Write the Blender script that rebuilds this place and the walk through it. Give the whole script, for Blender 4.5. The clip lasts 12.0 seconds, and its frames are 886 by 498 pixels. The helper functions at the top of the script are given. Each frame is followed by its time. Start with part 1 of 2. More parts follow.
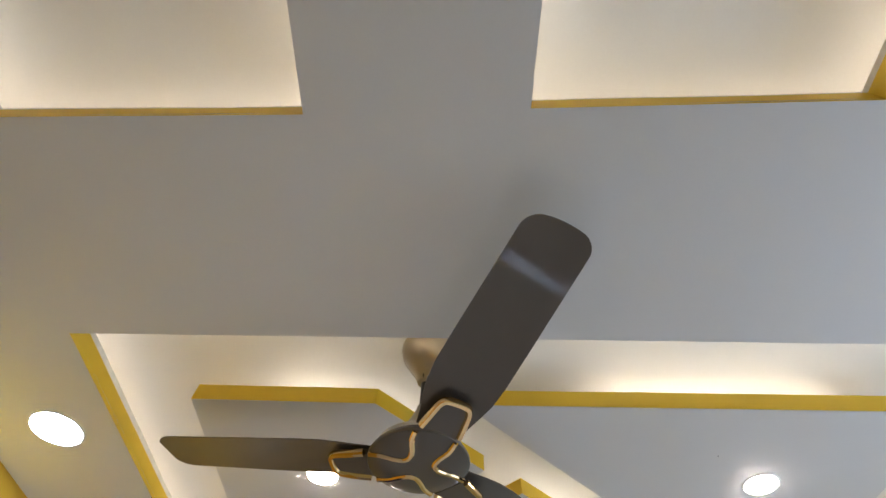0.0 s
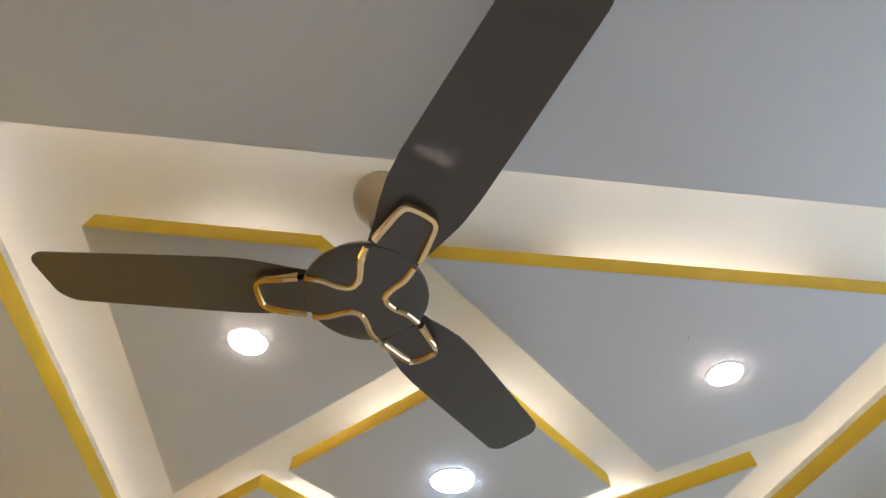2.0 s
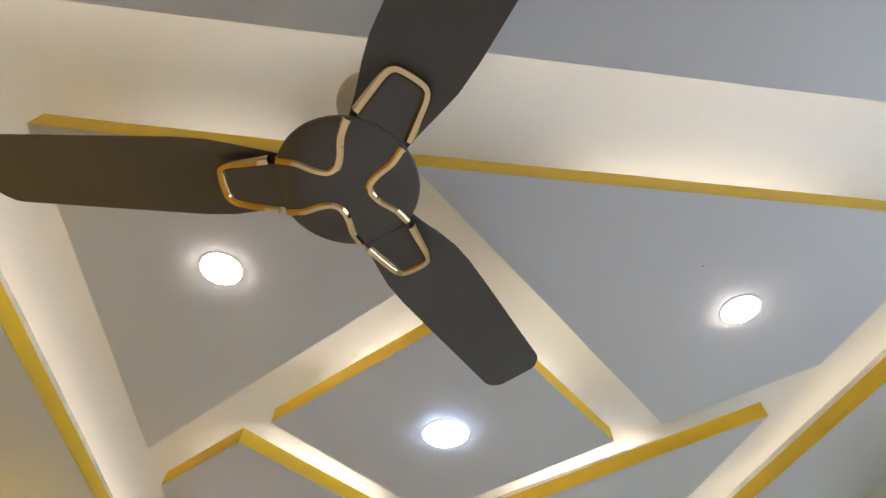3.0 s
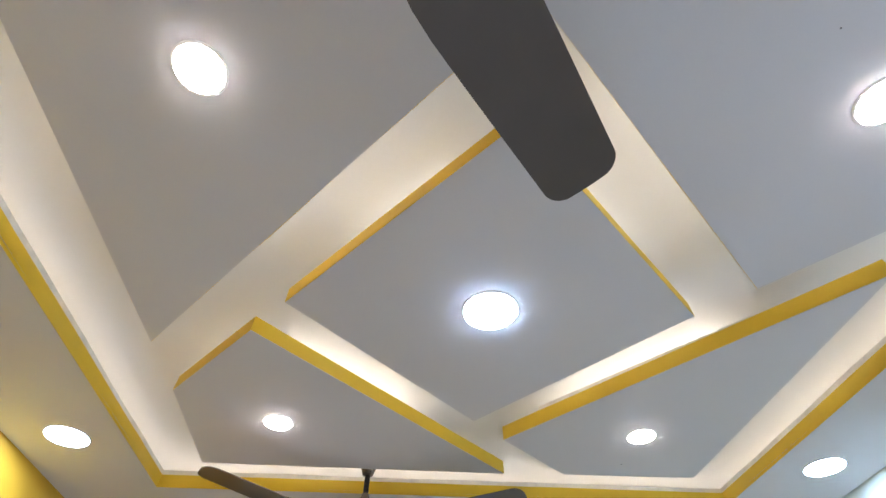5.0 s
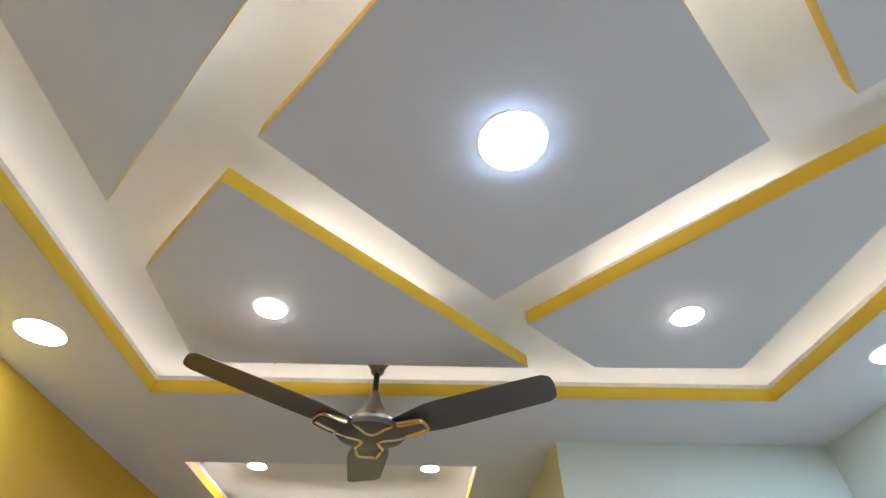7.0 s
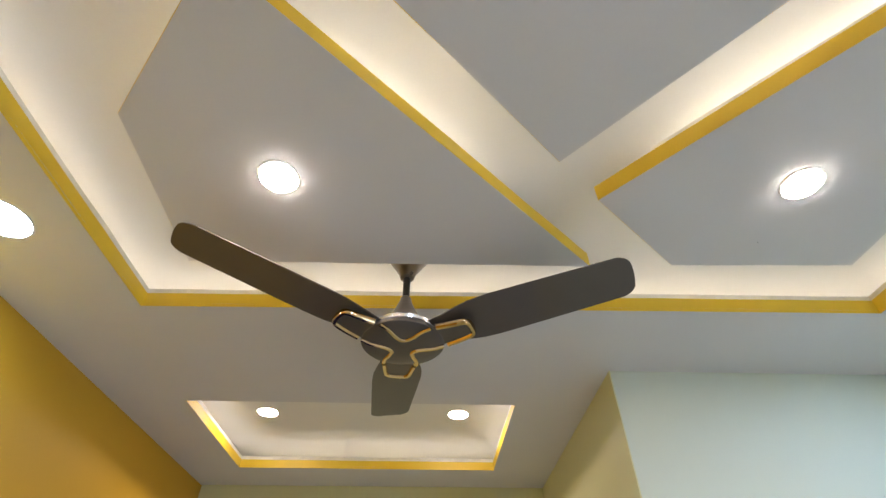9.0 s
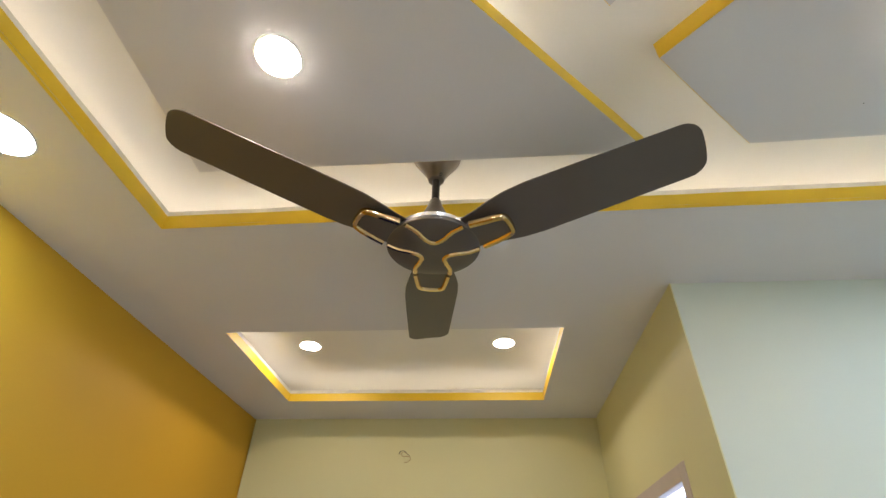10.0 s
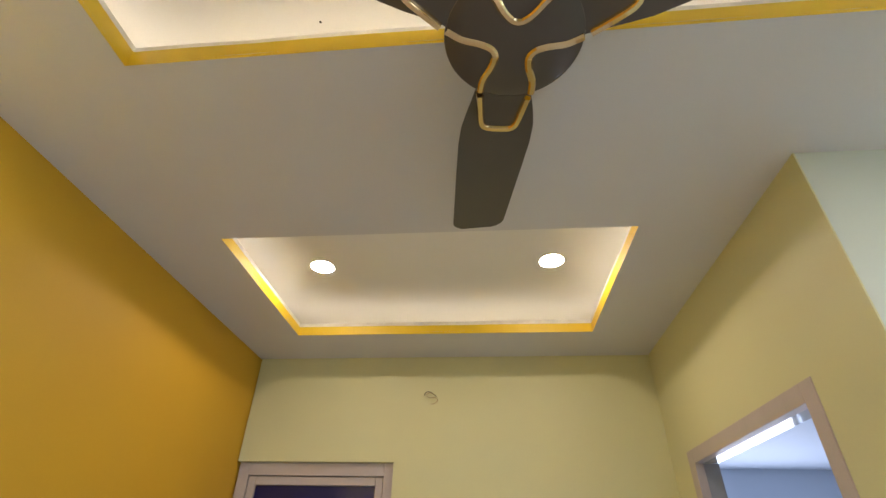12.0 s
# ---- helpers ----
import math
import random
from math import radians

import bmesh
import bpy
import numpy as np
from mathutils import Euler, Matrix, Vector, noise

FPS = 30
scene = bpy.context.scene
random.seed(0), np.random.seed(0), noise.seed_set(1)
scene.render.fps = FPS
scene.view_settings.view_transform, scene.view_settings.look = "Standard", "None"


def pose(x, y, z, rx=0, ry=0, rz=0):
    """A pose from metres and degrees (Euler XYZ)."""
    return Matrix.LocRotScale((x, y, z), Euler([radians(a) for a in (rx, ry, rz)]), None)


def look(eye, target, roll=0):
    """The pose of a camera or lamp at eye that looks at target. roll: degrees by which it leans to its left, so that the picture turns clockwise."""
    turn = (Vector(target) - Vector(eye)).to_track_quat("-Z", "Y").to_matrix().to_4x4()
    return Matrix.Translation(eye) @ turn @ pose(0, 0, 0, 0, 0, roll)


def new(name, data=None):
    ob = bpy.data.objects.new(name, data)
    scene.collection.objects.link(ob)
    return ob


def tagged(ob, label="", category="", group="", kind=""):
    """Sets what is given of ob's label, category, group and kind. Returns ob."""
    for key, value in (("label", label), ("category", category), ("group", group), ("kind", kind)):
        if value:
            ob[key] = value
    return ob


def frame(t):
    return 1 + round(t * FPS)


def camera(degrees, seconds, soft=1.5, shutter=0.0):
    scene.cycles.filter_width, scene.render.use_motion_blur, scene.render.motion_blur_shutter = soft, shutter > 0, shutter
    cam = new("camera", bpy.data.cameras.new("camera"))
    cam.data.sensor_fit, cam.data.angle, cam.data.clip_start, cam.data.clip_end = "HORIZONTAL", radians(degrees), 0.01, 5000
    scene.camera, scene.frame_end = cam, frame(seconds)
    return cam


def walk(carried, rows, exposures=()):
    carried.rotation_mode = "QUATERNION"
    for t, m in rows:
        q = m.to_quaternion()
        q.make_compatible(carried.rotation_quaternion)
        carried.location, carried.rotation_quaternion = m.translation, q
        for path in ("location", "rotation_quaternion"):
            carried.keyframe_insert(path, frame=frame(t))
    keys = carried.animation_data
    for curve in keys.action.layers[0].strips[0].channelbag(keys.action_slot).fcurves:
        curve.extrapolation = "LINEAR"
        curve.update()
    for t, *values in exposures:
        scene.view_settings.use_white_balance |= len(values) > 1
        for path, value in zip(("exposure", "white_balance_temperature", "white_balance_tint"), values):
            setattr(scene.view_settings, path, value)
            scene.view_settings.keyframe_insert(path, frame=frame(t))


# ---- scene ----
from mathutils import geometry

cam = camera(84.9, 12.0)
PATH = [
    (0, (-0.253, 2.561, 1.726), (-0.296, 3.605, 3.431), 3.9),
    (0.3, (-0.233, 2.605, 1.727), (-0.282, 3.648, 3.433), 4.1),
    (0.5, (-0.228, 2.624, 1.732), (-0.267, 3.683, 3.429), 3.4),
    (0.8, (-0.225, 2.681, 1.73), (-0.267, 3.75, 3.42), 3.6),
    (1, (-0.221, 2.728, 1.722), (-0.251, 3.835, 3.388), 3.3),
    (1.5, (-0.231, 2.835, 1.721), (-0.158, 3.982, 3.357), 1.5),
    (2, (-0.264, 2.926, 1.722), (-0.086, 4.076, 3.348), -0.8),
    (2.5, (-0.27, 3.0, 1.715), (-0.063, 4.162, 3.329), -1.3),
    (3, (-0.233, 3.125, 1.713), (-0.028, 4.302, 3.317), -1.5),
    (3.2, (-0.212, 3.165, 1.719), (-0.017, 4.35, 3.318), -1.0),
    (4.8, (-0.198, 3.502, 1.708), (-0.084, 4.771, 3.25), -0.2),
    (5, (-0.207, 3.554, 1.711), (-0.1, 4.832, 3.246), -0.0),
    (5.5, (-0.242, 3.65, 1.704), (-0.131, 4.955, 3.216), -0.1),
    (6, (-0.232, 3.726, 1.701), (-0.122, 5.073, 3.175), -0.2),
    (6.5, (-0.197, 3.828, 1.71), (-0.116, 5.234, 3.13), -0.1),
    (7, (-0.176, 3.927, 1.706), (-0.112, 5.351, 3.109), -0.1),
    (7.2, (-0.183, 3.967, 1.703), (-0.115, 5.397, 3.1), -0.5),
    (8.8, (-0.275, 4.308, 1.691), (-0.237, 5.76, 3.065), 0.2),
    (9, (-0.266, 4.362, 1.685), (-0.228, 5.831, 3.042), 0.1),
    (9.5, (-0.232, 4.481, 1.691), (-0.266, 6.034, 2.95), 0.5),
    (10, (-0.237, 4.574, 1.68), (-0.382, 6.164, 2.884), 1.5),
    (10.5, (-0.287, 4.685, 1.671), (-0.454, 6.289, 2.853), 1.7),
    (11, (-0.351, 4.811, 1.668), (-0.515, 6.425, 2.837), 1.7),
    (11.5, (-0.4, 4.904, 1.663), (-0.56, 6.527, 2.821), 1.6),
    (12, (-0.405, 5.032, 1.665), (-0.569, 6.688, 2.775), 1.5),
]
walk(cam, [(t, look(eye, target, roll)) for t, eye, target, roll in PATH], exposures=[(0, 0.31, 6600, 16), (3, 0.29, 6450, 16), (4.8, 0.33, 6100, 18), (7, 0.33, 6050, 17), (9, 0.41, 6500, 15), (12, 0.46, 7050, 14)])

# ---- light ----
world = bpy.data.worlds.new("world")
scene.world = world
world.use_nodes = True
wn = world.node_tree
sky = wn.nodes.new("ShaderNodeTexSky")
sky.sky_type, sky.sun_disc, sky.sun_elevation, sky.sun_rotation = "NISHITA", False, radians(50), radians(90)
wn.links.new(sky.outputs[0], wn.nodes["Background"].inputs[0])
wn.nodes["Background"].inputs[1].default_value = 0.1
sun = new("sun", bpy.data.lights.new("sun", "SUN"))
sun.data.energy, sun.data.angle, sun.data.color = 0.7, radians(12), (1, 0.97, 0.93)
sun.matrix_world = look((0, 0, 9), (-4, 1.5, 3))

COOL, WARM, STRIP, LEDGE = 140.0, 145.0, 10.8, 8.2  # downlights, strips on the panels and on the tray ledges
WINDOW_SKY = 14.0

sky_lamp = new("window_sky_light", bpy.data.lights.new("window_sky_light", "AREA"))
sky_lamp.data.shape, sky_lamp.data.size, sky_lamp.data.size_y = "RECTANGLE", 1.1, 1.7
sky_lamp.data.energy, sky_lamp.data.color = WINDOW_SKY, (0.60, 0.79, 1.0)
sky_lamp.matrix_world = look((1.70, 3.2, 1.45), (0.0, 3.2, 1.2))
room_lamp = new("bedroom_sky_light", bpy.data.lights.new("bedroom_sky_light", "AREA"))
room_lamp.data.shape, room_lamp.data.size, room_lamp.data.size_y = "RECTANGLE", 1.5, 1.1
room_lamp.data.energy, room_lamp.data.color = 32.0, (0.62, 0.74, 1.0)
room_lamp.matrix_world = look((1.75, 10.07, 1.47), (1.75, 0.0, 1.47))

# ---- materials ----


def mat(name, color, rough=0.6, metal=0.0, vary=0.06, scale=3.0, fine=180.0, bump=0.08, coat=0.0, spread=0.06):
    """Paint, metal or plaster with broad mottling, fine grain and a slight relief, in metres."""
    m = bpy.data.materials.new(name)
    m.use_nodes = True
    nt = m.node_tree
    b = nt.nodes["Principled BSDF"]
    b.inputs["Roughness"].default_value, b.inputs["Metallic"].default_value = rough, metal
    b.inputs["Coat Weight"].default_value = coat
    b.inputs["Coat Roughness"].default_value = 0.035
    n1 = nt.nodes.new("ShaderNodeTexNoise")
    n1.inputs["Scale"].default_value, n1.inputs["Detail"].default_value = scale, 5
    n2 = nt.nodes.new("ShaderNodeTexNoise")
    n2.inputs["Scale"].default_value, n2.inputs["Detail"].default_value = fine, 3
    geo = nt.nodes.new("ShaderNodeNewGeometry")
    for n in (n1, n2):
        nt.links.new(geo.outputs["Position"], n.inputs["Vector"])
    add = nt.nodes.new("ShaderNodeMath")
    add.operation = "MULTIPLY_ADD"
    add.inputs[1].default_value = 0.35
    nt.links.new(n2.outputs[0], add.inputs[0])
    nt.links.new(n1.outputs[0], add.inputs[2])
    ramp = nt.nodes.new("ShaderNodeMapRange")
    ramp.inputs[1].default_value, ramp.inputs[2].default_value = 0.4, 0.95
    nt.links.new(add.outputs[0], ramp.inputs[0])
    mix = nt.nodes.new("ShaderNodeMix")
    mix.data_type = "RGBA"
    mix.inputs[6].default_value = (*[c * (1 - vary) for c in color], 1)
    mix.inputs[7].default_value = (*[min(1, c * (1 + vary)) for c in color], 1)
    nt.links.new(ramp.outputs[0], mix.inputs[0])
    nt.links.new(mix.outputs[2], b.inputs["Base Color"])
    rr = nt.nodes.new("ShaderNodeMapRange")
    rr.inputs[3].default_value, rr.inputs[4].default_value = max(0.02, rough - spread), min(1, rough + spread)
    nt.links.new(n1.outputs[0], rr.inputs[0])
    nt.links.new(rr.outputs[0], b.inputs["Roughness"])
    if bump:
        bp = nt.nodes.new("ShaderNodeBump")
        bp.inputs["Strength"].default_value, bp.inputs["Distance"].default_value = bump, 0.002
        nt.links.new(add.outputs[0], bp.inputs["Height"])
        nt.links.new(bp.outputs[0], b.inputs["Normal"])
    return m


GREY = mat("grey_emulsion", (0.645, 0.637, 0.65), 0.55, vary=0.03, scale=2.0)
WHITE = mat("white_emulsion", (0.80, 0.79, 0.76), 0.6, vary=0.03, scale=2.5)
RAW = mat("raw_gypsum", (0.80, 0.775, 0.73), 0.85, vary=0.12, scale=25, bump=0.5)
YELLOW = mat("yellow_edge_paint", (0.80, 0.545, 0.030), 0.5, vary=0.05, scale=8)
WALL_YELLOW = mat("mustard_wall_paint", (0.62, 0.345, 0.022), 0.6, vary=0.04, scale=1.5, bump=0.12)
CREAM = mat("cream_wall_paint", (0.65, 0.63, 0.36), 0.55, vary=0.03, scale=1.5, bump=0.12)
MINT = mat("pale_mint_wall_paint", (0.61, 0.665, 0.585), 0.55, vary=0.03, scale=1.5, bump=0.12)
BLUEWALL = mat("pale_blue_wall_paint", (0.62, 0.68, 0.76), 0.6, vary=0.03, scale=1.5)
TILE = mat("cream_floor_tile", (0.70, 0.69, 0.68), 0.03, vary=0.06, scale=6, bump=0.0, spread=0.01)
MAUVE = mat("mauve_frame_paint", (0.50, 0.43, 0.405), 0.45, vary=0.06, scale=12)
BROWN = mat("umber_fan_lacquer", (0.088, 0.073, 0.063), 0.42, metal=0.0, vary=0.05, scale=10, fine=900, bump=0.01, coat=0.38)
BROWN.node_tree.nodes["Principled BSDF"].inputs["Specular IOR Level"].default_value = 0.25
BRONZE = mat("bronze_fan_lacquer", (0.15, 0.125, 0.10), 0.34, metal=0.5, vary=0.05, scale=10, fine=900, bump=0.01, coat=0.4)
# paler lacquer for the first fan's canopy: cove glow put into the colour
CHAMP_GLOW = mat("glow_champagne_fan_lacquer", (0.30, 0.25, 0.18), 0.34, metal=0.6, vary=0.05, scale=10, fine=900, bump=0.02)
GOLD = mat("rose_gold_trim", (0.76, 0.55, 0.30), 0.06, metal=1.0, vary=0.04, scale=30, bump=0.0)
SILVER = mat("satin_silver_ring", (0.62, 0.60, 0.58), 0.22, metal=1.0, vary=0.04, scale=30, bump=0.0)
DARK = mat("black_steel", (0.03, 0.027, 0.025), 0.4, metal=0.5, vary=0.1, scale=20)
LINING = mat("glossy_white_lining", (0.85, 0.85, 0.86), 0.1, vary=0.10, scale=18, coat=1.0)
# shade of the doorway reveal, put into the jamb colour
SHADELINE = mat("shade_grey_lining", (0.34, 0.34, 0.36), 0.4, vary=0.08, scale=10)
PVC = mat("white_plastic_rim", (0.82, 0.82, 0.82), 0.35, vary=0.02)
WIRE = mat("copper_wire_insulation", (0.36, 0.24, 0.12), 0.5, vary=0.2, scale=60)


def glow(name, color, strength):
    m = bpy.data.materials.new(name)
    m.use_nodes = True
    b = m.node_tree.nodes["Principled BSDF"]
    b.inputs["Base Color"].default_value = (0.8, 0.8, 0.8, 1)
    b.inputs["Emission Color"].default_value = (*color, 1)
    b.inputs["Emission Strength"].default_value = strength
    return m


LED_COOL = glow("cool_white_diffuser", (0.57, 0.76, 1.0), COOL)
LED_WARM = glow("warm_white_diffuser", (1.0, 0.895, 0.79), WARM)
LED_SMALL = glow("warm_white_small_diffuser", (1.0, 0.895, 0.79), 0.68 * WARM)
LED_END = glow("warm_end_tray_led_strip", (1.0, 0.905, 0.74), 0.75 * LEDGE)
LED_STRIP = glow("warm_led_strip", (1.0, 0.905, 0.71), STRIP)
LED_LEDGE = glow("warm_ledge_led_strip", (1.0, 0.905, 0.72), LEDGE)

GLASS = bpy.data.materials.new("dark_blue_glass")
GLASS.use_nodes = True
gb = GLASS.node_tree.nodes["Principled BSDF"]
gb.inputs["Base Color"].default_value, gb.inputs["Roughness"].default_value = (0.012, 0.014, 0.09, 1), 0.12

# ---- mesh tools ----


def part(name, bm, material, parent=None, label="", smooth=False):
    """Links a bmesh as one mesh object, under a thing or on its own."""
    bmesh.ops.recalc_face_normals(bm, faces=bm.faces)
    me = bpy.data.meshes.new(name)
    bm.to_mesh(me)
    bm.free()
    me.materials.append(material)
    if smooth:
        for p in me.polygons:
            p.use_smooth = True
        me.set_sharp_from_angle(angle=radians(38))
    ob = new(name, me)
    ob.parent = parent
    if label:
        tagged(ob, label)
    return ob


def thing(name, label, category, group="", m=None, kind=""):
    ob = new(name)
    ob.empty_display_size = 0.05
    if m:
        ob.matrix_basis = m
    return tagged(ob, label, category, group, kind)


def box(bm, x0, x1, y0, y1, z0, z1, bevel=0.0):
    r = bmesh.ops.create_cube(bm, size=1, matrix=Matrix.LocRotScale(
        ((x0 + x1) / 2, (y0 + y1) / 2, (z0 + z1) / 2), None, (x1 - x0, y1 - y0, z1 - z0)))
    if bevel:
        es = list({e for v in r["verts"] for e in v.link_edges})
        bmesh.ops.bevel(bm, geom=es, offset=bevel, segments=2, affect="EDGES", profile=0.6)
    return bm


def boxes(*rows, bevel=0.0):
    bm = bmesh.new()
    for r in rows:
        box(bm, *r, bevel=bevel)
    return bm


def offset(poly, d):
    """The polygon, anticlockwise, moved outward by d."""
    out = []
    for i, p in enumerate(poly):
        a, b, c = Vector(poly[i - 1]), Vector(p), Vector(poly[(i + 1) % len(poly)])
        u, v = (b - a).normalized(), (c - b).normalized()
        n1, n2 = Vector((u.y, -u.x)), Vector((v.y, -v.x))
        k = (n1 + n2).normalized()
        out.append(tuple(b + k * d / max(0.3, k.dot(n1))))
    return out


def wavy(poly, step=0.12, amp=0.0):
    """Points along the polygon's edges, a hand-trowelled millimetre or so off true."""
    out = []
    for i, p in enumerate(poly):
        a, b = Vector(p), Vector(poly[(i + 1) % len(poly)])
        n = max(1, int((b - a).length / step))
        w = (b - a).normalized()
        w = Vector((w.y, -w.x))
        for k in range(n):
            d = amp * (random.random() - 0.5) * 2 if k else 0.0
            out.append(tuple(a.lerp(b, k / n) + w * d))
    return out


def ring(bm, inner, outer, z0, z1, jag=0.0):
    """A closed band between two polygons of as many corners."""
    n = len(inner)
    rows = []
    for poly, z in ((inner, z0), (inner, z1), (outer, z1), (outer, z0)):
        rows.append([bm.verts.new((x, y, z + (random.uniform(-jag, jag) if z == z1 else 0))) for x, y in poly])
    for r in range(4):
        a, b = rows[r], rows[(r + 1) % 4]
        for i in range(n):
            bm.faces.new((a[i], a[(i + 1) % n], b[(i + 1) % n], b[i]))
    return bm


def prism(bm, poly, z0, z1):
    lo = [bm.verts.new((x, y, z0)) for x, y in poly]
    hi = [bm.verts.new((x, y, z1)) for x, y in poly]
    bm.faces.new(lo)
    bm.faces.new(hi)
    for i in range(len(poly)):
        j = (i + 1) % len(poly)
        bm.faces.new((lo[i], lo[j], hi[j], hi[i]))
    return bm


def lathe(profile, n=48):
    """A turned body from (radius, height) pairs."""
    bm = bmesh.new()
    rows = []
    for r, z in profile:
        if r < 1e-6:
            rows.append([bm.verts.new((0, 0, z))])
        else:
            rows.append([bm.verts.new((r * math.cos(2 * math.pi * i / n), r * math.sin(2 * math.pi * i / n), z)) for i in range(n)])
    for a, b in zip(rows, rows[1:]):
        for i in range(n):
            j = (i + 1) % n
            if len(a) == 1 and len(b) == 1:
                break
            if len(a) == 1:
                bm.faces.new((a[0], b[i], b[j]))
            elif len(b) == 1:
                bm.faces.new((a[i], a[j], b[0]))
            else:
                bm.faces.new((a[i], a[j], b[j], b[i]))
    return bm


ROUND = ((-1, 0.4), (-0.6, 1), (0.6, 1), (1, 0.4), (1, -0.6), (0.45, -1), (-0.45, -1), (-1, -0.6))
FACET = ((-1, 1), (-0.3, 1), (0.3, 1), (1, 1), (1, -0.1), (0.60, -1), (-0.45, -1), (-1, -0.1))


def sweep(bm, pts, half_w, half_h, closed=False, up=(0, 0, 1), section=ROUND):
    """A bar of bevelled section along a path of points."""
    n = len(pts)
    rows = []
    for i, p in enumerate(pts):
        a = pts[i - 1] if (i or closed) else pts[0]
        b = pts[(i + 1) % n] if (i < n - 1 or closed) else pts[-1]
        t = (Vector(b) - Vector(a)).normalized()
        s = t.cross(Vector(up)).normalized()
        u = s.cross(t)
        sec = section
        rows.append([bm.verts.new(Vector(p) + s * half_w * q + u * half_h * w) for q, w in sec])
    for i in range(n if closed else n - 1):
        a, b = rows[i], rows[(i + 1) % n]
        for k in range(8):
            bm.faces.new((a[k], a[(k + 1) % 8], b[(k + 1) % 8], b[k]))
    if not closed:
        bm.faces.new(rows[0])
        bm.faces.new(rows[-1])
    return bm


def spline(pts, n=6, closed=False):
    """A smooth line through the points."""
    out, m = [], len(pts)
    for i in range(m if closed else m - 1):
        p = [Vector(pts[(i + k) % m] if closed else pts[min(m - 1, max(0, i + k))]) for k in (-1, 0, 1, 2)]
        for k in range(n):
            t = k / n
            out.append(tuple(0.5 * (2 * p[1] + (p[2] - p[0]) * t + (2 * p[0] - 5 * p[1] + 4 * p[2] - p[3]) * t * t
                                    + (3 * p[1] - p[0] - 3 * p[2] + p[3]) * t ** 3)))
    if not closed:
        out.append(tuple(pts[-1]))
    return out


# ---- plan ----
H, SLAB, BAND = 2.60, 2.74, 0.052          # soffit, slab underside, height of the yellow band
XL, XR, XP = -1.612, 1.635, 0.412           # side walls and the projecting room's side
YB, YP, YE = 0.40, 6.022, 7.442            # back wall, projecting room's face, end wall

TRAY_MAIN = [(-1.189, 3.374), (1.268, 3.298), (1.190, 5.621), (-1.199, 5.648)]
TRAY_END = [(-1.299, 6.325), (0.094, 6.328), (0.087, 7.147), (-1.304, 7.141)]
TRAY_BACK_L = [(-1.165, 1.95), (-0.545, 1.95), (-0.536, 2.818), (-1.165, 2.840)]
TRAY_BACK_R = [(-0.128, 1.95), (0.49, 1.95), (0.49, 2.765), (-0.123, 2.796)]
TRAYS = (TRAY_MAIN, TRAY_END, TRAY_BACK_L, TRAY_BACK_R)


def sheet_with_holes(outer, holes, z0, z1):
    """A flat board with openings cut through it."""
    pts, faces = [], []
    for poly in (outer, *holes):
        faces.append(list(range(len(pts), len(pts) + len(poly))))
        pts += [Vector(p) for p in poly]
    co, _, tri, _, _, orig = geometry.delaunay_2d_cdt(pts, [], faces, 2, 1e-5)
    bm = bmesh.new()
    lo = [bm.verts.new((*c, z0)) for c in co]
    hi = [bm.verts.new((*c, z1)) for c in co]
    for t, o in zip(tri, orig):
        if list(o) == [0]:
            bm.faces.new([lo[i] for i in t])
            bm.faces.new([hi[i] for i in reversed(t)])
    return bm


ROOM = [(XL, YB), (XR, YB), (XR, YP), (XP, YP), (XP, YE), (XL, YE)]

# soffit and slab
ceiling = tagged(part("ceiling", sheet_with_holes(ROOM, TRAYS, H, H + 0.012), GREY),
                 "smooth grey gypsum false ceiling with four recessed trays", "ceiling", kind="structure")
tagged(part("ceiling_slab", boxes((XL - 0.2, XR + 0.2, YB - 0.2, YE + 0.2, SLAB, SLAB + 0.12)), WHITE),
       "white painted slab above the recessed trays", "ceiling", kind="structure")

# walls, floor
tagged(part("floor", boxes((XL - 0.2, 4.6, YB - 0.2, 10.4, -0.1, 0.0)), TILE), "cream polished tile floor", "floor", kind="structure")
tagged(part("wall_west", boxes((XL - 0.15, XL, YB - 0.15, YE + 0.15, 0, SLAB)), WALL_YELLOW), "mustard yellow painted plaster wall", "wall", kind="structure")
D0, D1, DT = -1.606, -0.850, 2.088          # door in the end wall
tagged(part("wall_north", boxes((D1, XP, YE, YE + 0.12, 0, SLAB), (D0, D1, YE, YE + 0.12, DT, SLAB)), CREAM),
       "cream painted plaster wall with a door at its corner", "wall", kind="structure")
O0, O1, OT = 6.303, 7.240, 2.098              # doorway into the projecting room
tagged(part("wall_doorway", boxes((XP, XP + 0.004, YP + 0.0005, YP + 0.12, 0, SLAB), (XP, XP + 0.085, YP + 0.12, O0, 0, SLAB), (XP, XP + 0.085, O1, YE + 0.12, 0, SLAB), (XP, XP + 0.085, O0, O1, OT, SLAB)), CREAM),
       "cream painted plaster wall with an open doorway", "wall", kind="structure")
tagged(part("wall_projection", boxes((XP + 0.004, XR + 0.15, YP, YP + 0.12, 0, SLAB)), MINT), "pale mint painted plaster wall", "wall", kind="structure")
W0, W1, WB, WT = 2.35, 4.05, 0.9, 2.0       # daylight opening
tagged(part("wall_east", boxes((XR, XR + 0.15, YB - 0.15, W0, 0, SLAB), (XR, XR + 0.15, W1, YP, 0, SLAB),
                               (XR, XR + 0.15, W0, W1, 0, WB), (XR, XR + 0.15, W0, W1, WT, SLAB)), MINT),
       "pale mint painted plaster wall", "wall", kind="structure")
tagged(part("wall_south", boxes((XL, XR, YB - 0.15, YB, 0, SLAB)), CREAM), "cream painted plaster wall", "wall", kind="structure")

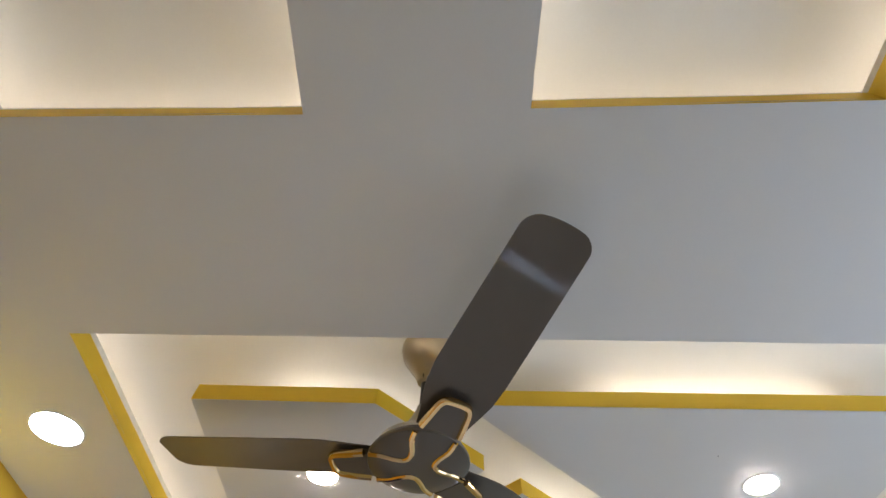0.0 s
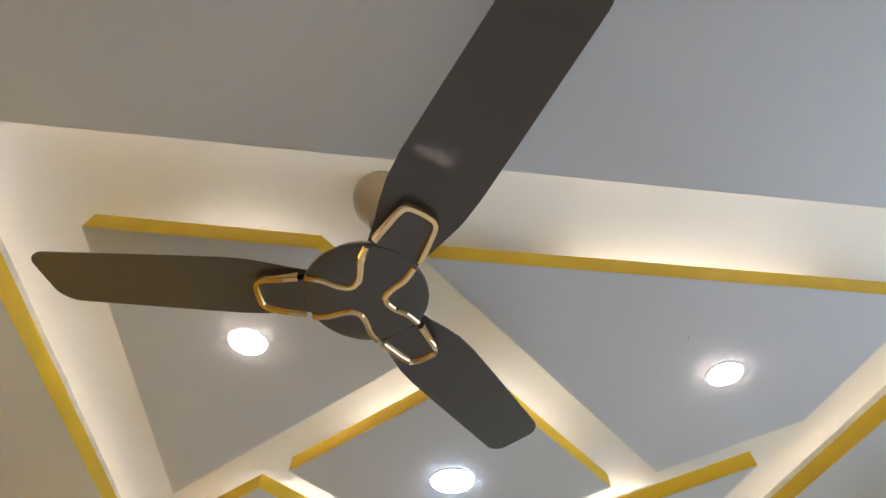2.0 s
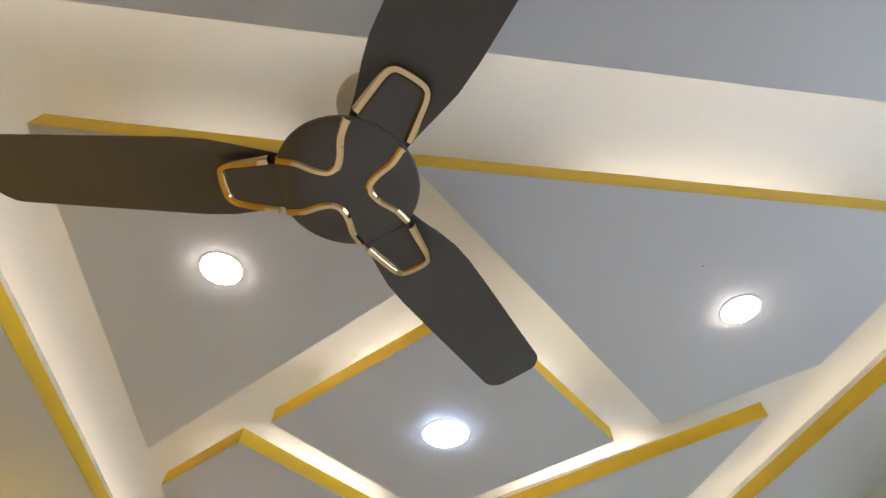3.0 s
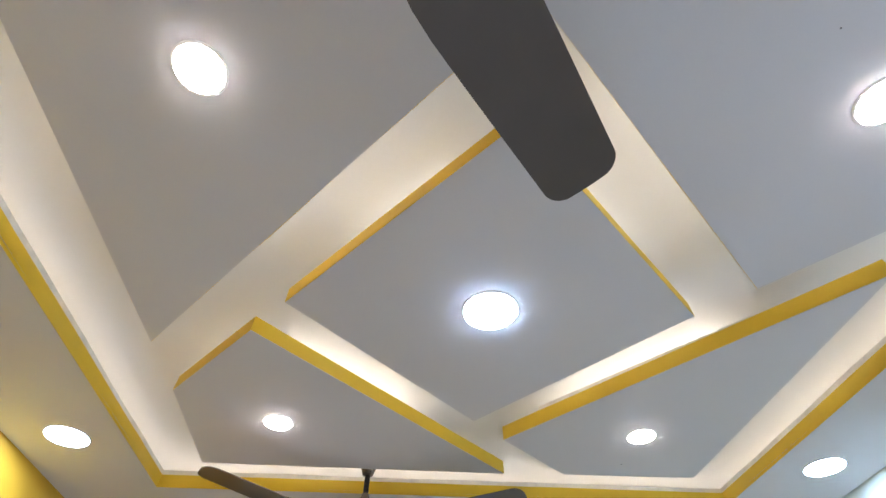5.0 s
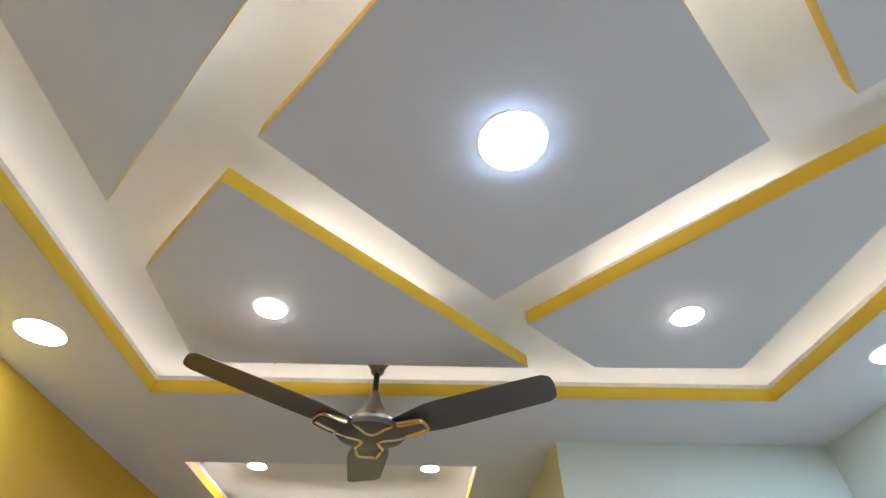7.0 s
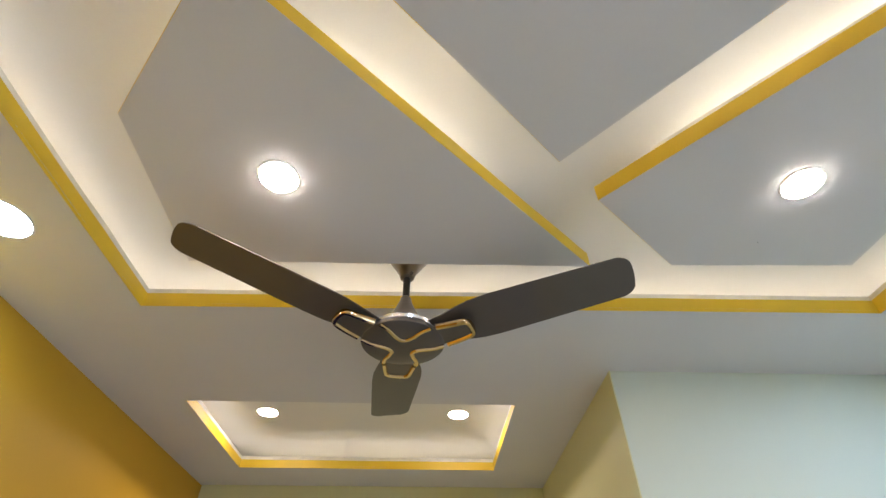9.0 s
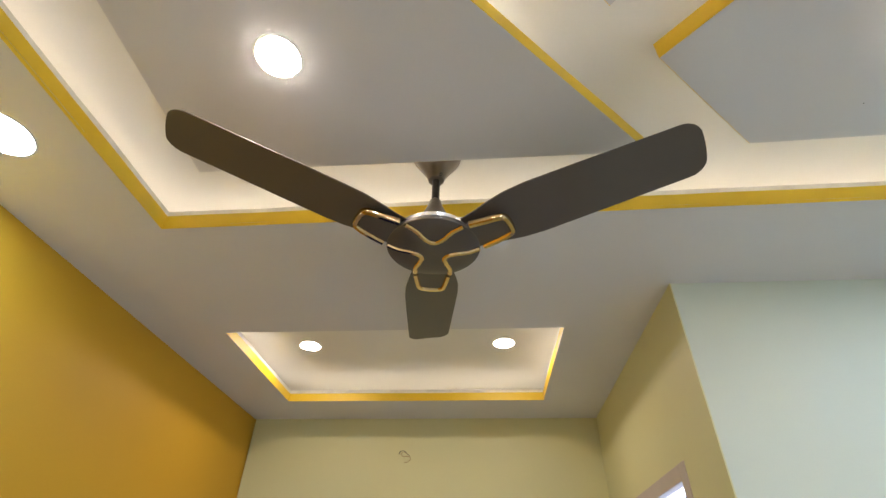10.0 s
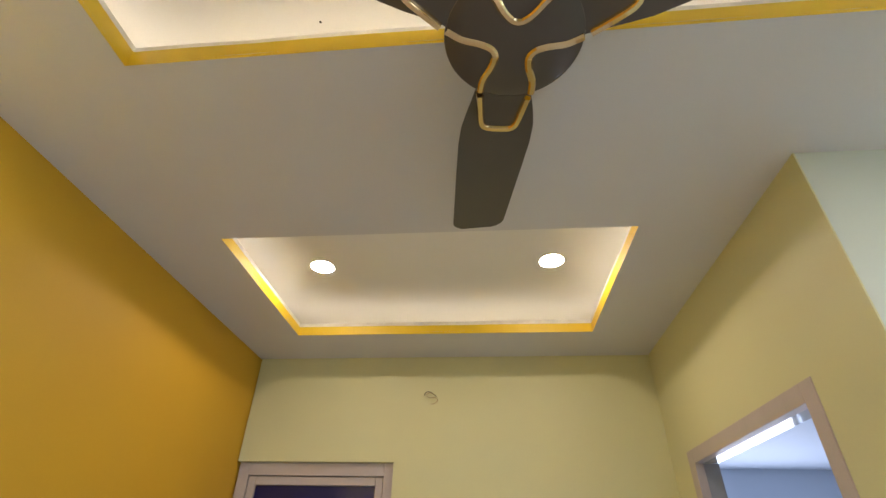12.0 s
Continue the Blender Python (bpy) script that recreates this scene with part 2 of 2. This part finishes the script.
# the room beyond the doorway
BX, BY, BH = 4.2, 10.0, 2.50
N0, N1, NB, NT = 0.95, 2.55, 0.9, 2.05     # bedroom window
tagged(part("wall_bedroom", boxes((BX, BX + 0.15, YP, BY, 0, SLAB), (XP + 0.12, N0, BY, BY + 0.15, 0, SLAB), (N1, BX + 0.15, BY, BY + 0.15, 0, SLAB),
                                  (N0, N1, BY, BY + 0.15, 0, NB), (N0, N1, BY, BY + 0.15, NT, SLAB), (XR + 0.15, BX, YP, YP + 0.12, 0, SLAB), (XP, XP + 0.12, YE + 0.12, BY + 0.15, 0, SLAB)), BLUEWALL),
       "pale blue painted bedroom wall with a window opening", "wall", kind="structure")
tagged(part("ceiling_bedroom", boxes((XP + 0.12, BX, YP + 0.12, BY, BH, BH + 0.04)), BLUEWALL), "pale blue-white plain bedroom ceiling", "ceiling", kind="structure")

# yellow bands and unpainted lips round the trays
for tray in TRAYS:
    line = wavy(tray, 0.14, 0.0012)
    out = offset(line, 0.002)
    band = 0.044 if tray is TRAY_END else BAND
    tagged(part("trim_tray", ring(bmesh.new(), line, out, H + 0.001, H + band), YELLOW), "yellow painted edge of a recessed ceiling tray", "ceiling trim", kind="structure")
    tagged(part("trim_lip", ring(bmesh.new(), offset(line, 0.003), offset(line, 0.012), H + band, H + band + 0.019, 0.0015), RAW),
           "rough white gypsum lip above the yellow edge", "ceiling trim", kind="structure")


def led_strips(poly, inset, z, gap, label, led, width=0.003):
    """LED tapes standing on edge along the board, facing the gap and stopping before the corners."""
    edge = offset(poly, inset)
    bm = bmesh.new()
    for i, p in enumerate(edge):
        a, b = Vector(p), Vector(edge[(i + 1) % len(edge)])
        u = (b - a).normalized()
        if (b - a).length < 2.5 * gap:
            continue
        a, b = a + u * gap, b - u * gap
        s = Vector((u.y, -u.x)) * width / 2
        prism(bm, [tuple(a + s), tuple(b + s), tuple(b - s), tuple(a - s)], z, z + 0.014)
    return tagged(part("led_strip", bm, led), label, "led strip", "cove lights")


for tray in TRAYS:
    low = tray is TRAY_END
    led_strips(tray, 0.080 if low else 0.150, H + (0.030 if low else 0.040), 0.06, "glowing warm white LED strip hidden on the tray ledge", LED_END if low else LED_LEDGE)

# ---- hanging ceiling panels ----


def ragged_strip(p, q, f0, f1, z, height):
    """An upright plaster strip along part of an edge, with a crumbled top."""
    p, q = Vector(p), Vector(q)
    u = (q - p).normalized()
    w = Vector((-u.y, u.x))
    bm, rows, n = bmesh.new(), [], 46
    for i in range(n + 1):
        c = p.lerp(q, f0 + (f1 - f0) * i / n) + w * 0.004
        d = w * (0.006 + random.uniform(0, 0.0015))
        h = height * (1 - 0.55 * (i / n) ** 1.6 - (0.12 if random.random() < 0.06 else 0.0)) + random.uniform(-0.0006, 0.0005)
        rows.append([bm.verts.new((*c, z)), bm.verts.new((*c, z + h)), bm.verts.new((*(c + d), z + h + random.uniform(-0.0008, 0.0005))), bm.verts.new((*(c + d), z))])
    for a, b in zip(rows, rows[1:]):
        for k in range(4):
            bm.faces.new((a[k], a[(k + 1) % 4], b[(k + 1) % 4], b[k]))
    bm.faces.new(rows[0])
    bm.faces.new(rows[-1])
    return bm


PANELS = {
    "back_left": [(-0.943, 3.595), (-0.447, 3.585), (-0.143, 3.853), (-0.945, 4.706)],
    "back_right": [(-0.212, 3.577), (1.030, 3.532), (1.000, 4.029), (0.671, 4.360)],
    "centre": [(-0.020, 3.958), (0.552, 4.474), (0.023, 5.046), (-0.544, 4.512)],
    "front_left": [(-0.654, 4.633), (0.186, 5.415), (-0.966, 5.422), (-0.947, 4.945)],
    "front_right": [(0.146, 5.162), (0.987, 4.280), (0.941, 5.388), (0.421, 5.403)],
}
for key, poly in PANELS.items():
    t = thing("ceiling_panel", "grey gypsum panel with yellow painted sides hung under the tray", "ceiling panel", "floating ceiling panels")
    part("board", prism(bmesh.new(), poly, H, H + BAND - 0.004), GREY, t)
    line = wavy(poly, 0.14, 0.0010)
    part("edge_band", ring(bmesh.new(), offset(line, -0.008), offset(line, 0.0012), H + 0.002, H + BAND), YELLOW, t, "yellow painted edge")
    if key == "front_right":
        part("gypsum_strip", ragged_strip(poly[0], poly[1], 0.13, 0.74, H + BAND - 0.002, 0.020), RAW, t, "crumbled white gypsum strip on the edge")
    c = sum((Vector(p) for p in poly), Vector((0, 0))) / len(poly)
    core = [tuple(c + (Vector(p) - c) * 0.35) for p in poly]
    part("hanger_box", prism(bmesh.new(), core, H + BAND - 0.004, SLAB), WHITE, t)
    led_strips(poly, -0.145, H + BAND, 0.05, "glowing warm white LED strip on a hanging panel", LED_STRIP)

# ---- downlights ----


def downlight(r, led, label, x, y, z, dome=0.0065):
    t = thing("downlight", label, "downlight", "recessed downlights", pose(x, y, z))
    part("rim", lathe([(r + 0.005, 0.0), (r + 0.0045, -0.0014), (r + 0.001, -0.0022), (r - 0.001, -0.0022), (r - 0.001, 0.0)], 56), PVC, t, "white plastic rim", True)
    part("diffuser", lathe([(0, -dome), (r * 0.5, -dome * 0.95), (r * 0.8, -dome * 0.82), (r * 0.94, -dome * 0.58), (r - 0.0012, -0.0018)], 48), led, t, "glowing round diffuser", True)


for x, y in ((-1.37, 3.742), (-1.397, 5.266), (1.405, 5.26)):
    downlight(0.073, LED_COOL, "large round downlight glowing cool white in the grey soffit", x, y, H, 0.0035)
downlight(0.073, LED_COOL, "large round downlight glowing cool white in the centre panel", 0, 4.5, H, 0.0080)
for x, y in ((-0.623, 3.905), (0.660, 3.860), (-0.641, 5.110), (0.625, 5.095)):
    downlight(0.047, LED_WARM, "small round downlight glowing warm white in a panel", x, y, H)
for x in (-1.089, -0.125):
    downlight(0.050, LED_SMALL, "small round downlight glowing warm white in the end tray", x, 6.745, SLAB, 0.0020)

# ---- ceiling fans ----


def blade_mesh(reach):
    """A cambered blade along +x, root at the hub, round-cornered tip."""
    keys = [(0.095, -0.046, 0.046), (0.13, -0.053, 0.052), (0.17, -0.064, 0.060), (0.21, -0.072, 0.067), (0.26, -0.075, 0.069), (0.36, -0.073, 0.067),
            (0.47, -0.070, 0.064), (0.576, -0.0672, 0.0612)]
    for g in (15, 30, 45, 58, 70, 80, 87):
        c, q = 0.029 * math.sin(radians(g)), 0.030 * (1 - math.cos(radians(g)))
        keys.append((0.576 + c, -0.0672 + q, 0.0612 - q))
    keys = [(u if u < 0.3 else 0.3 + (u - 0.3) * (reach - 0.3) / 0.305, 1.05 * a, 1.05 * b) for u, a, b in keys]
    bm = bmesh.new()
    n = 8
    tops, bots = [], []
    for u, v0, v1 in keys:
        pitch = radians(8.0 if u > 0.25 else 6 + 2.0 * (u - 0.095) / 0.155)
        lo, hi = [], []
        for k in range(n + 1):
            s = k / n
            v = v0 + (v1 - v0) * s
            z = -v * math.tan(pitch) + 0.003 * (1 - (2 * s - 1) ** 2)
            thick = 0.0012 + 0.0012 * (1 - (2 * s - 1) ** 2)
            bow = 0.008 * (1 - (v / 0.066) ** 2) * max(0.0, (u - 0.45) / 0.15)
            lo.append(bm.verts.new((u + bow, v, z - thick)))
            hi.append(bm.verts.new((u + bow, v, z + thick)))
        bots.append(lo)
        tops.append(hi)
    for rows in (bots, tops):
        for a, b in zip(rows, rows[1:]):
            for k in range(n):
                bm.faces.new((a[k], a[k + 1], b[k + 1], b[k]))
    m = len(keys)
    rim = [(i, 0) for i in range(m)] + [(m - 1, k) for k in range(1, n + 1)] + [(i, n) for i in range(m - 2, -1, -1)] + [(0, k) for k in range(n - 1, 0, -1)]
    for (i, k), (j, l) in zip(rim, rim[1:] + rim[:1]):
        bm.faces.new((bots[i][k], bots[j][l], tops[j][l], tops[i][k]))
    return bm


def fan(x, y, z, turn, lifts, yaws, reach, label, cap_mat):
    """z: height of the blades at the hub; lifts, yaws: degrees by which each blade rises to its tip and is set off round the hub."""
    t = thing("ceiling_fan", label, "ceiling fan", "ceiling fans", pose(x, y, z, 0, 0, turn))
    top = SLAB - z
    part("canopy", lathe([(0, top), (0.072, top), (0.073, top - 0.012), (0.066, top - 0.04), (0.045, top - 0.075), (0.027, top - 0.105), (0.021, top - 0.125), (0.016, top - 0.128), (0, top - 0.128)]), cap_mat, t, "tapering bell-shaped canopy", True)
    part("downrod", lathe([(0, top - 0.12), (0.0105, top - 0.12), (0.0105, 0.10), (0, 0.10)], 24), DARK, t, "dark steel rod", True)
    part("rod_collar", lathe([(0, 0.138), (0.013, 0.138), (0.016, 0.132), (0.016, 0.122), (0, 0.122)], 24), cap_mat, t, "", True)
    for h, g in ((top - 0.122, 200), (0.130, 330)):
        pin = [(0.008, -0.001, 0), (0.020, 0.000, 0.001), (0.027, 0.003, 0.005), (0.029, 0.005, 0.0), (0.026, 0.003, -0.005), (0.021, 0.001, -0.002)]
        p = part("split_pin", sweep(bmesh.new(), spline(pin, 4), 0.0011, 0.0011, up=(0, 1, 0.1)), DARK, t, "bent steel split pin", True)
        p.matrix_basis = Matrix.Translation((0, 0, h)) @ Matrix.Rotation(radians(g), 4, "Z")
    slot = part("screw_slot", lathe([(0, 0.0022), (0.0040, 0.0022), (0.0066, 0.0010), (0.0070, -0.001), (0, -0.001)], 20), DARK, t, "dark screw slot in the canopy", True)
    slot.matrix_basis = Matrix.Rotation(radians(-turn - 40), 4, "Z") @ Matrix.Translation((0.0695, 0, top - 0.030)) @ Matrix.Rotation(radians(100), 4, "Y") @ Matrix.Diagonal((1.6, 0.8, 1, 1))
    part("motor_cover", lathe([(0, 0.128), (0.016, 0.128), (0.020, 0.116), (0.031, 0.088), (0.046, 0.062), (0.063, 0.042), (0.077, 0.030), (0.081, 0.022), (0, 0.022)]), cap_mat, t, "bell-shaped motor cover", True)
    part("motor_ring", lathe([(0.079, 0.025), (0.090, 0.023), (0.099, 0.014), (0.097, 0.006), (0.080, 0.004)], 64), SILVER, t, "satin silver ring", True)
    part("motor_body", lathe([(0, 0.006), (0.096, 0.006), (0.108, -0.004), (0.112, -0.012), (0, -0.012)], 64), BROWN, t, "", True)
    part("hub_disc", lathe([(0, -0.030), (0.04, -0.0292), (0.08, -0.0265), (0.105, -0.0215), (0.1125, -0.018), (0.1135, -0.014), (0.110, -0.012), (0, -0.012)], 72), BROWN, t, "brown domed disc", True)

    part("disc_rim", lathe([(0.1120, -0.0190), (0.1132, -0.0176), (0.1136, -0.0150), (0.1128, -0.0130), (0.1118, -0.0150), (0.1120, -0.0190)], 72), BRONZE, t, "thin bronze rim", True)

    def dome(p, q):
        r = math.hypot(p, q)
        return -0.0302 + 0.0075 * (r / 0.105) ** 2
    for k in range(3):
        a = radians(120 * k)
        rot = Matrix.Rotation(a, 4, "Z")
        # blade with its root cover and gold loop
        b = part("blade", blade_mesh(reach[k]), BROWN, t, "long brown blade", True)
        b.matrix_basis = Matrix.Translation((0, 0, -0.009)) @ rot @ Matrix.Rotation(radians(yaws[k]), 4, "Z") @ Matrix.Rotation(-radians(lifts[k]), 4, "Y")
        bm = prism(bmesh.new(), [(0.106, -0.039), (0.180, -0.029), (0.188, -0.018), (0.188, 0.018), (0.180, 0.029), (0.106, 0.039)], -0.019, -0.004)
        part("root_cover", bm, BROWN, b)
        loop = [(0.113, -0.043, -0.019), (0.150, -0.038, -0.020), (0.180, -0.033, -0.019), (0.192, -0.025, -0.018), (0.195, -0.010, -0.018),
                (0.195, 0.010, -0.018), (0.192, 0.025, -0.018), (0.180, 0.033, -0.019), (0.150, 0.038, -0.020), (0.113, 0.043, -0.019)]
        part("gold_loop", sweep(bmesh.new(), spline(loop, 6), 0.0074, 0.0060, section=FACET), GOLD, b, "polished rose gold loop", True)
        # curve across the disc between two blades
        pts = []
        for r, g in ((0.1115, -36), (0.085, -30), (0.058, -26), (0.041, -16), (0.036, 0), (0.041, 16), (0.058, 26), (0.085, 30), (0.1115, 36)):
            p, q = r * math.cos(radians(60 + g)), r * math.sin(radians(60 + g))
            pts.append((p, q, dome(p, q) - 0.0008))
        c = part("gold_curve", sweep(bmesh.new(), spline(pts, 6), 0.0062, 0.0034, section=FACET), GOLD, t, "polished rose gold curve", True)
        c.matrix_basis = rot
    return t


fan(-0.314, 3.516, 2.402, 51.4, (3.6, 5.7, 6.1), (-1.0, 0.0, 2.8), (0.614, 0.624, 0.614), "brown three-blade ceiling fan with gold trim and champagne canopy, cove glow in its colour", CHAMP_GLOW)
fan(-0.345, 5.503, 2.404, 96.5, (5.1, 5.1, 4.9), (0.8, -1.6, 1.2), (0.600, 0.612, 0.614), "brown three-blade ceiling fan with gold trim and bronze canopy", BRONZE)

# ---- door in the end wall ----
door = thing("door_1", "mauve framed door with a dark blue glass panel, closed", "door", kind="structure")
f0, f1 = D0 + 0.004, D1
part("door_frame", boxes((f0, f0 + 0.052, YE + 0.022, YE + 0.11, 0, DT), (f1 - 0.046, f1 - 0.001, YE + 0.022, YE + 0.11, 0, DT), (f0 + 0.052, f1 - 0.046, YE + 0.022, YE + 0.11, DT - 0.058, DT - 0.001), bevel=0.003), MAUVE, door, "mauve painted frame")
leaf = part("door_leaf", boxes((f0 + 0.055, f0 + 0.090, YE + 0.030, YE + 0.07, 0.02, DT - 0.061), (f1 - 0.084, f1 - 0.049, YE + 0.030, YE + 0.07, 0.02, DT - 0.061),
                               (f0 + 0.090, f1 - 0.084, YE + 0.030, YE + 0.07, DT - 0.098, DT - 0.061), (f0 + 0.090, f1 - 0.084, YE + 0.030, YE + 0.07, 0.02, 0.14), bevel=0.004), MAUVE, door, "mauve leaf rails")
part("glass_panel", boxes((f0 + 0.085, f1 - 0.079, YE + 0.044, YE + 0.052, 0.12, DT - 0.094)), GLASS, leaf, "dark blue glass")

# ---- doorway into the bedroom ----
way = thing("door_2", "mauve timber frame round an open doorway", "door", kind="structure")
part("door_frame", boxes((XP - 0.004, XP + 0.030, O0, O0 + 0.055, 0, OT), (XP - 0.004, XP + 0.030, O1 - 0.06, O1, 0, OT), (XP - 0.004, XP + 0.030, O0 + 0.055, O1 - 0.06, OT - 0.052, OT), bevel=0.003), MAUVE, way, "mauve painted timber frame")
part("lintel_lining", boxes((XP + 0.031, XP + 0.092, O0 + 0.05, O1 - 0.05, OT - 0.050, OT - 0.001), bevel=0.002), LINING, way, "glossy white lining under the lintel")
# jamb reveals: dark grey stands for the shade they lie in
part("jamb_lining", boxes((XP + 0.031, XP + 0.090, O0 + 0.001, O0 + 0.050, 0, OT - 0.051), bevel=0.002), SHADELINE, way, "jamb lining, grey with the reveal's shade in its colour")
part("jamb_lining", boxes((XP + 0.031, XP + 0.090, O1 - 0.055, O1 - 0.001, 0, OT - 0.051), bevel=0.002), SHADELINE, way, "jamb lining, grey with the reveal's shade in its colour")

# ---- loose wires ----
wires = thing("wire_stub", "loose curled wires hanging out of the cream wall", "wire", m=pose(-0.678, YE - 0.001, 2.389))
CURLS = (((-0.040, 0.0, 0.010), (-0.034, -0.010, 0.020), (-0.018, -0.018, 0.024), (-0.002, -0.022, 0.018), (0.012, -0.026, 0.006), (0.024, -0.028, -0.004)),
         ((-0.030, 0.0, 0.012), (-0.014, -0.012, 0.020), (0.004, -0.020, 0.012), (0.016, -0.024, 0.004)),
         ((-0.026, 0.0, 0.008), (-0.012, -0.014, -0.006), (0.010, -0.022, -0.006), (0.028, -0.026, -0.012), (0.028, -0.024, -0.026), (0.012, -0.018, -0.036), (-0.006, -0.014, -0.036)))
for k, pts in enumerate(CURLS):
    part("wire", sweep(bmesh.new(), spline(pts, 6), 0.0014, 0.0014, up=(0.3, 1, 0.2)), WIRE if k else DARK, wires, "", True)

# ---- screws in the plaster ----
for x, y, z, r in ((-0.772, 5.658, SLAB, 1.0), (0.62, 5.30, H, 0.4), (0.50, 3.74, H, 0.5)):
    t = thing("screw_head", "small dark screw head in the ceiling plaster", "screw", m=pose(x, y, z))
    part("head", lathe([(0, -0.0018), (0.0018 * r, -0.0015), (0.0029 * r, -0.0005), (0.0031 * r, 0)], 14), DARK, t, "", True)
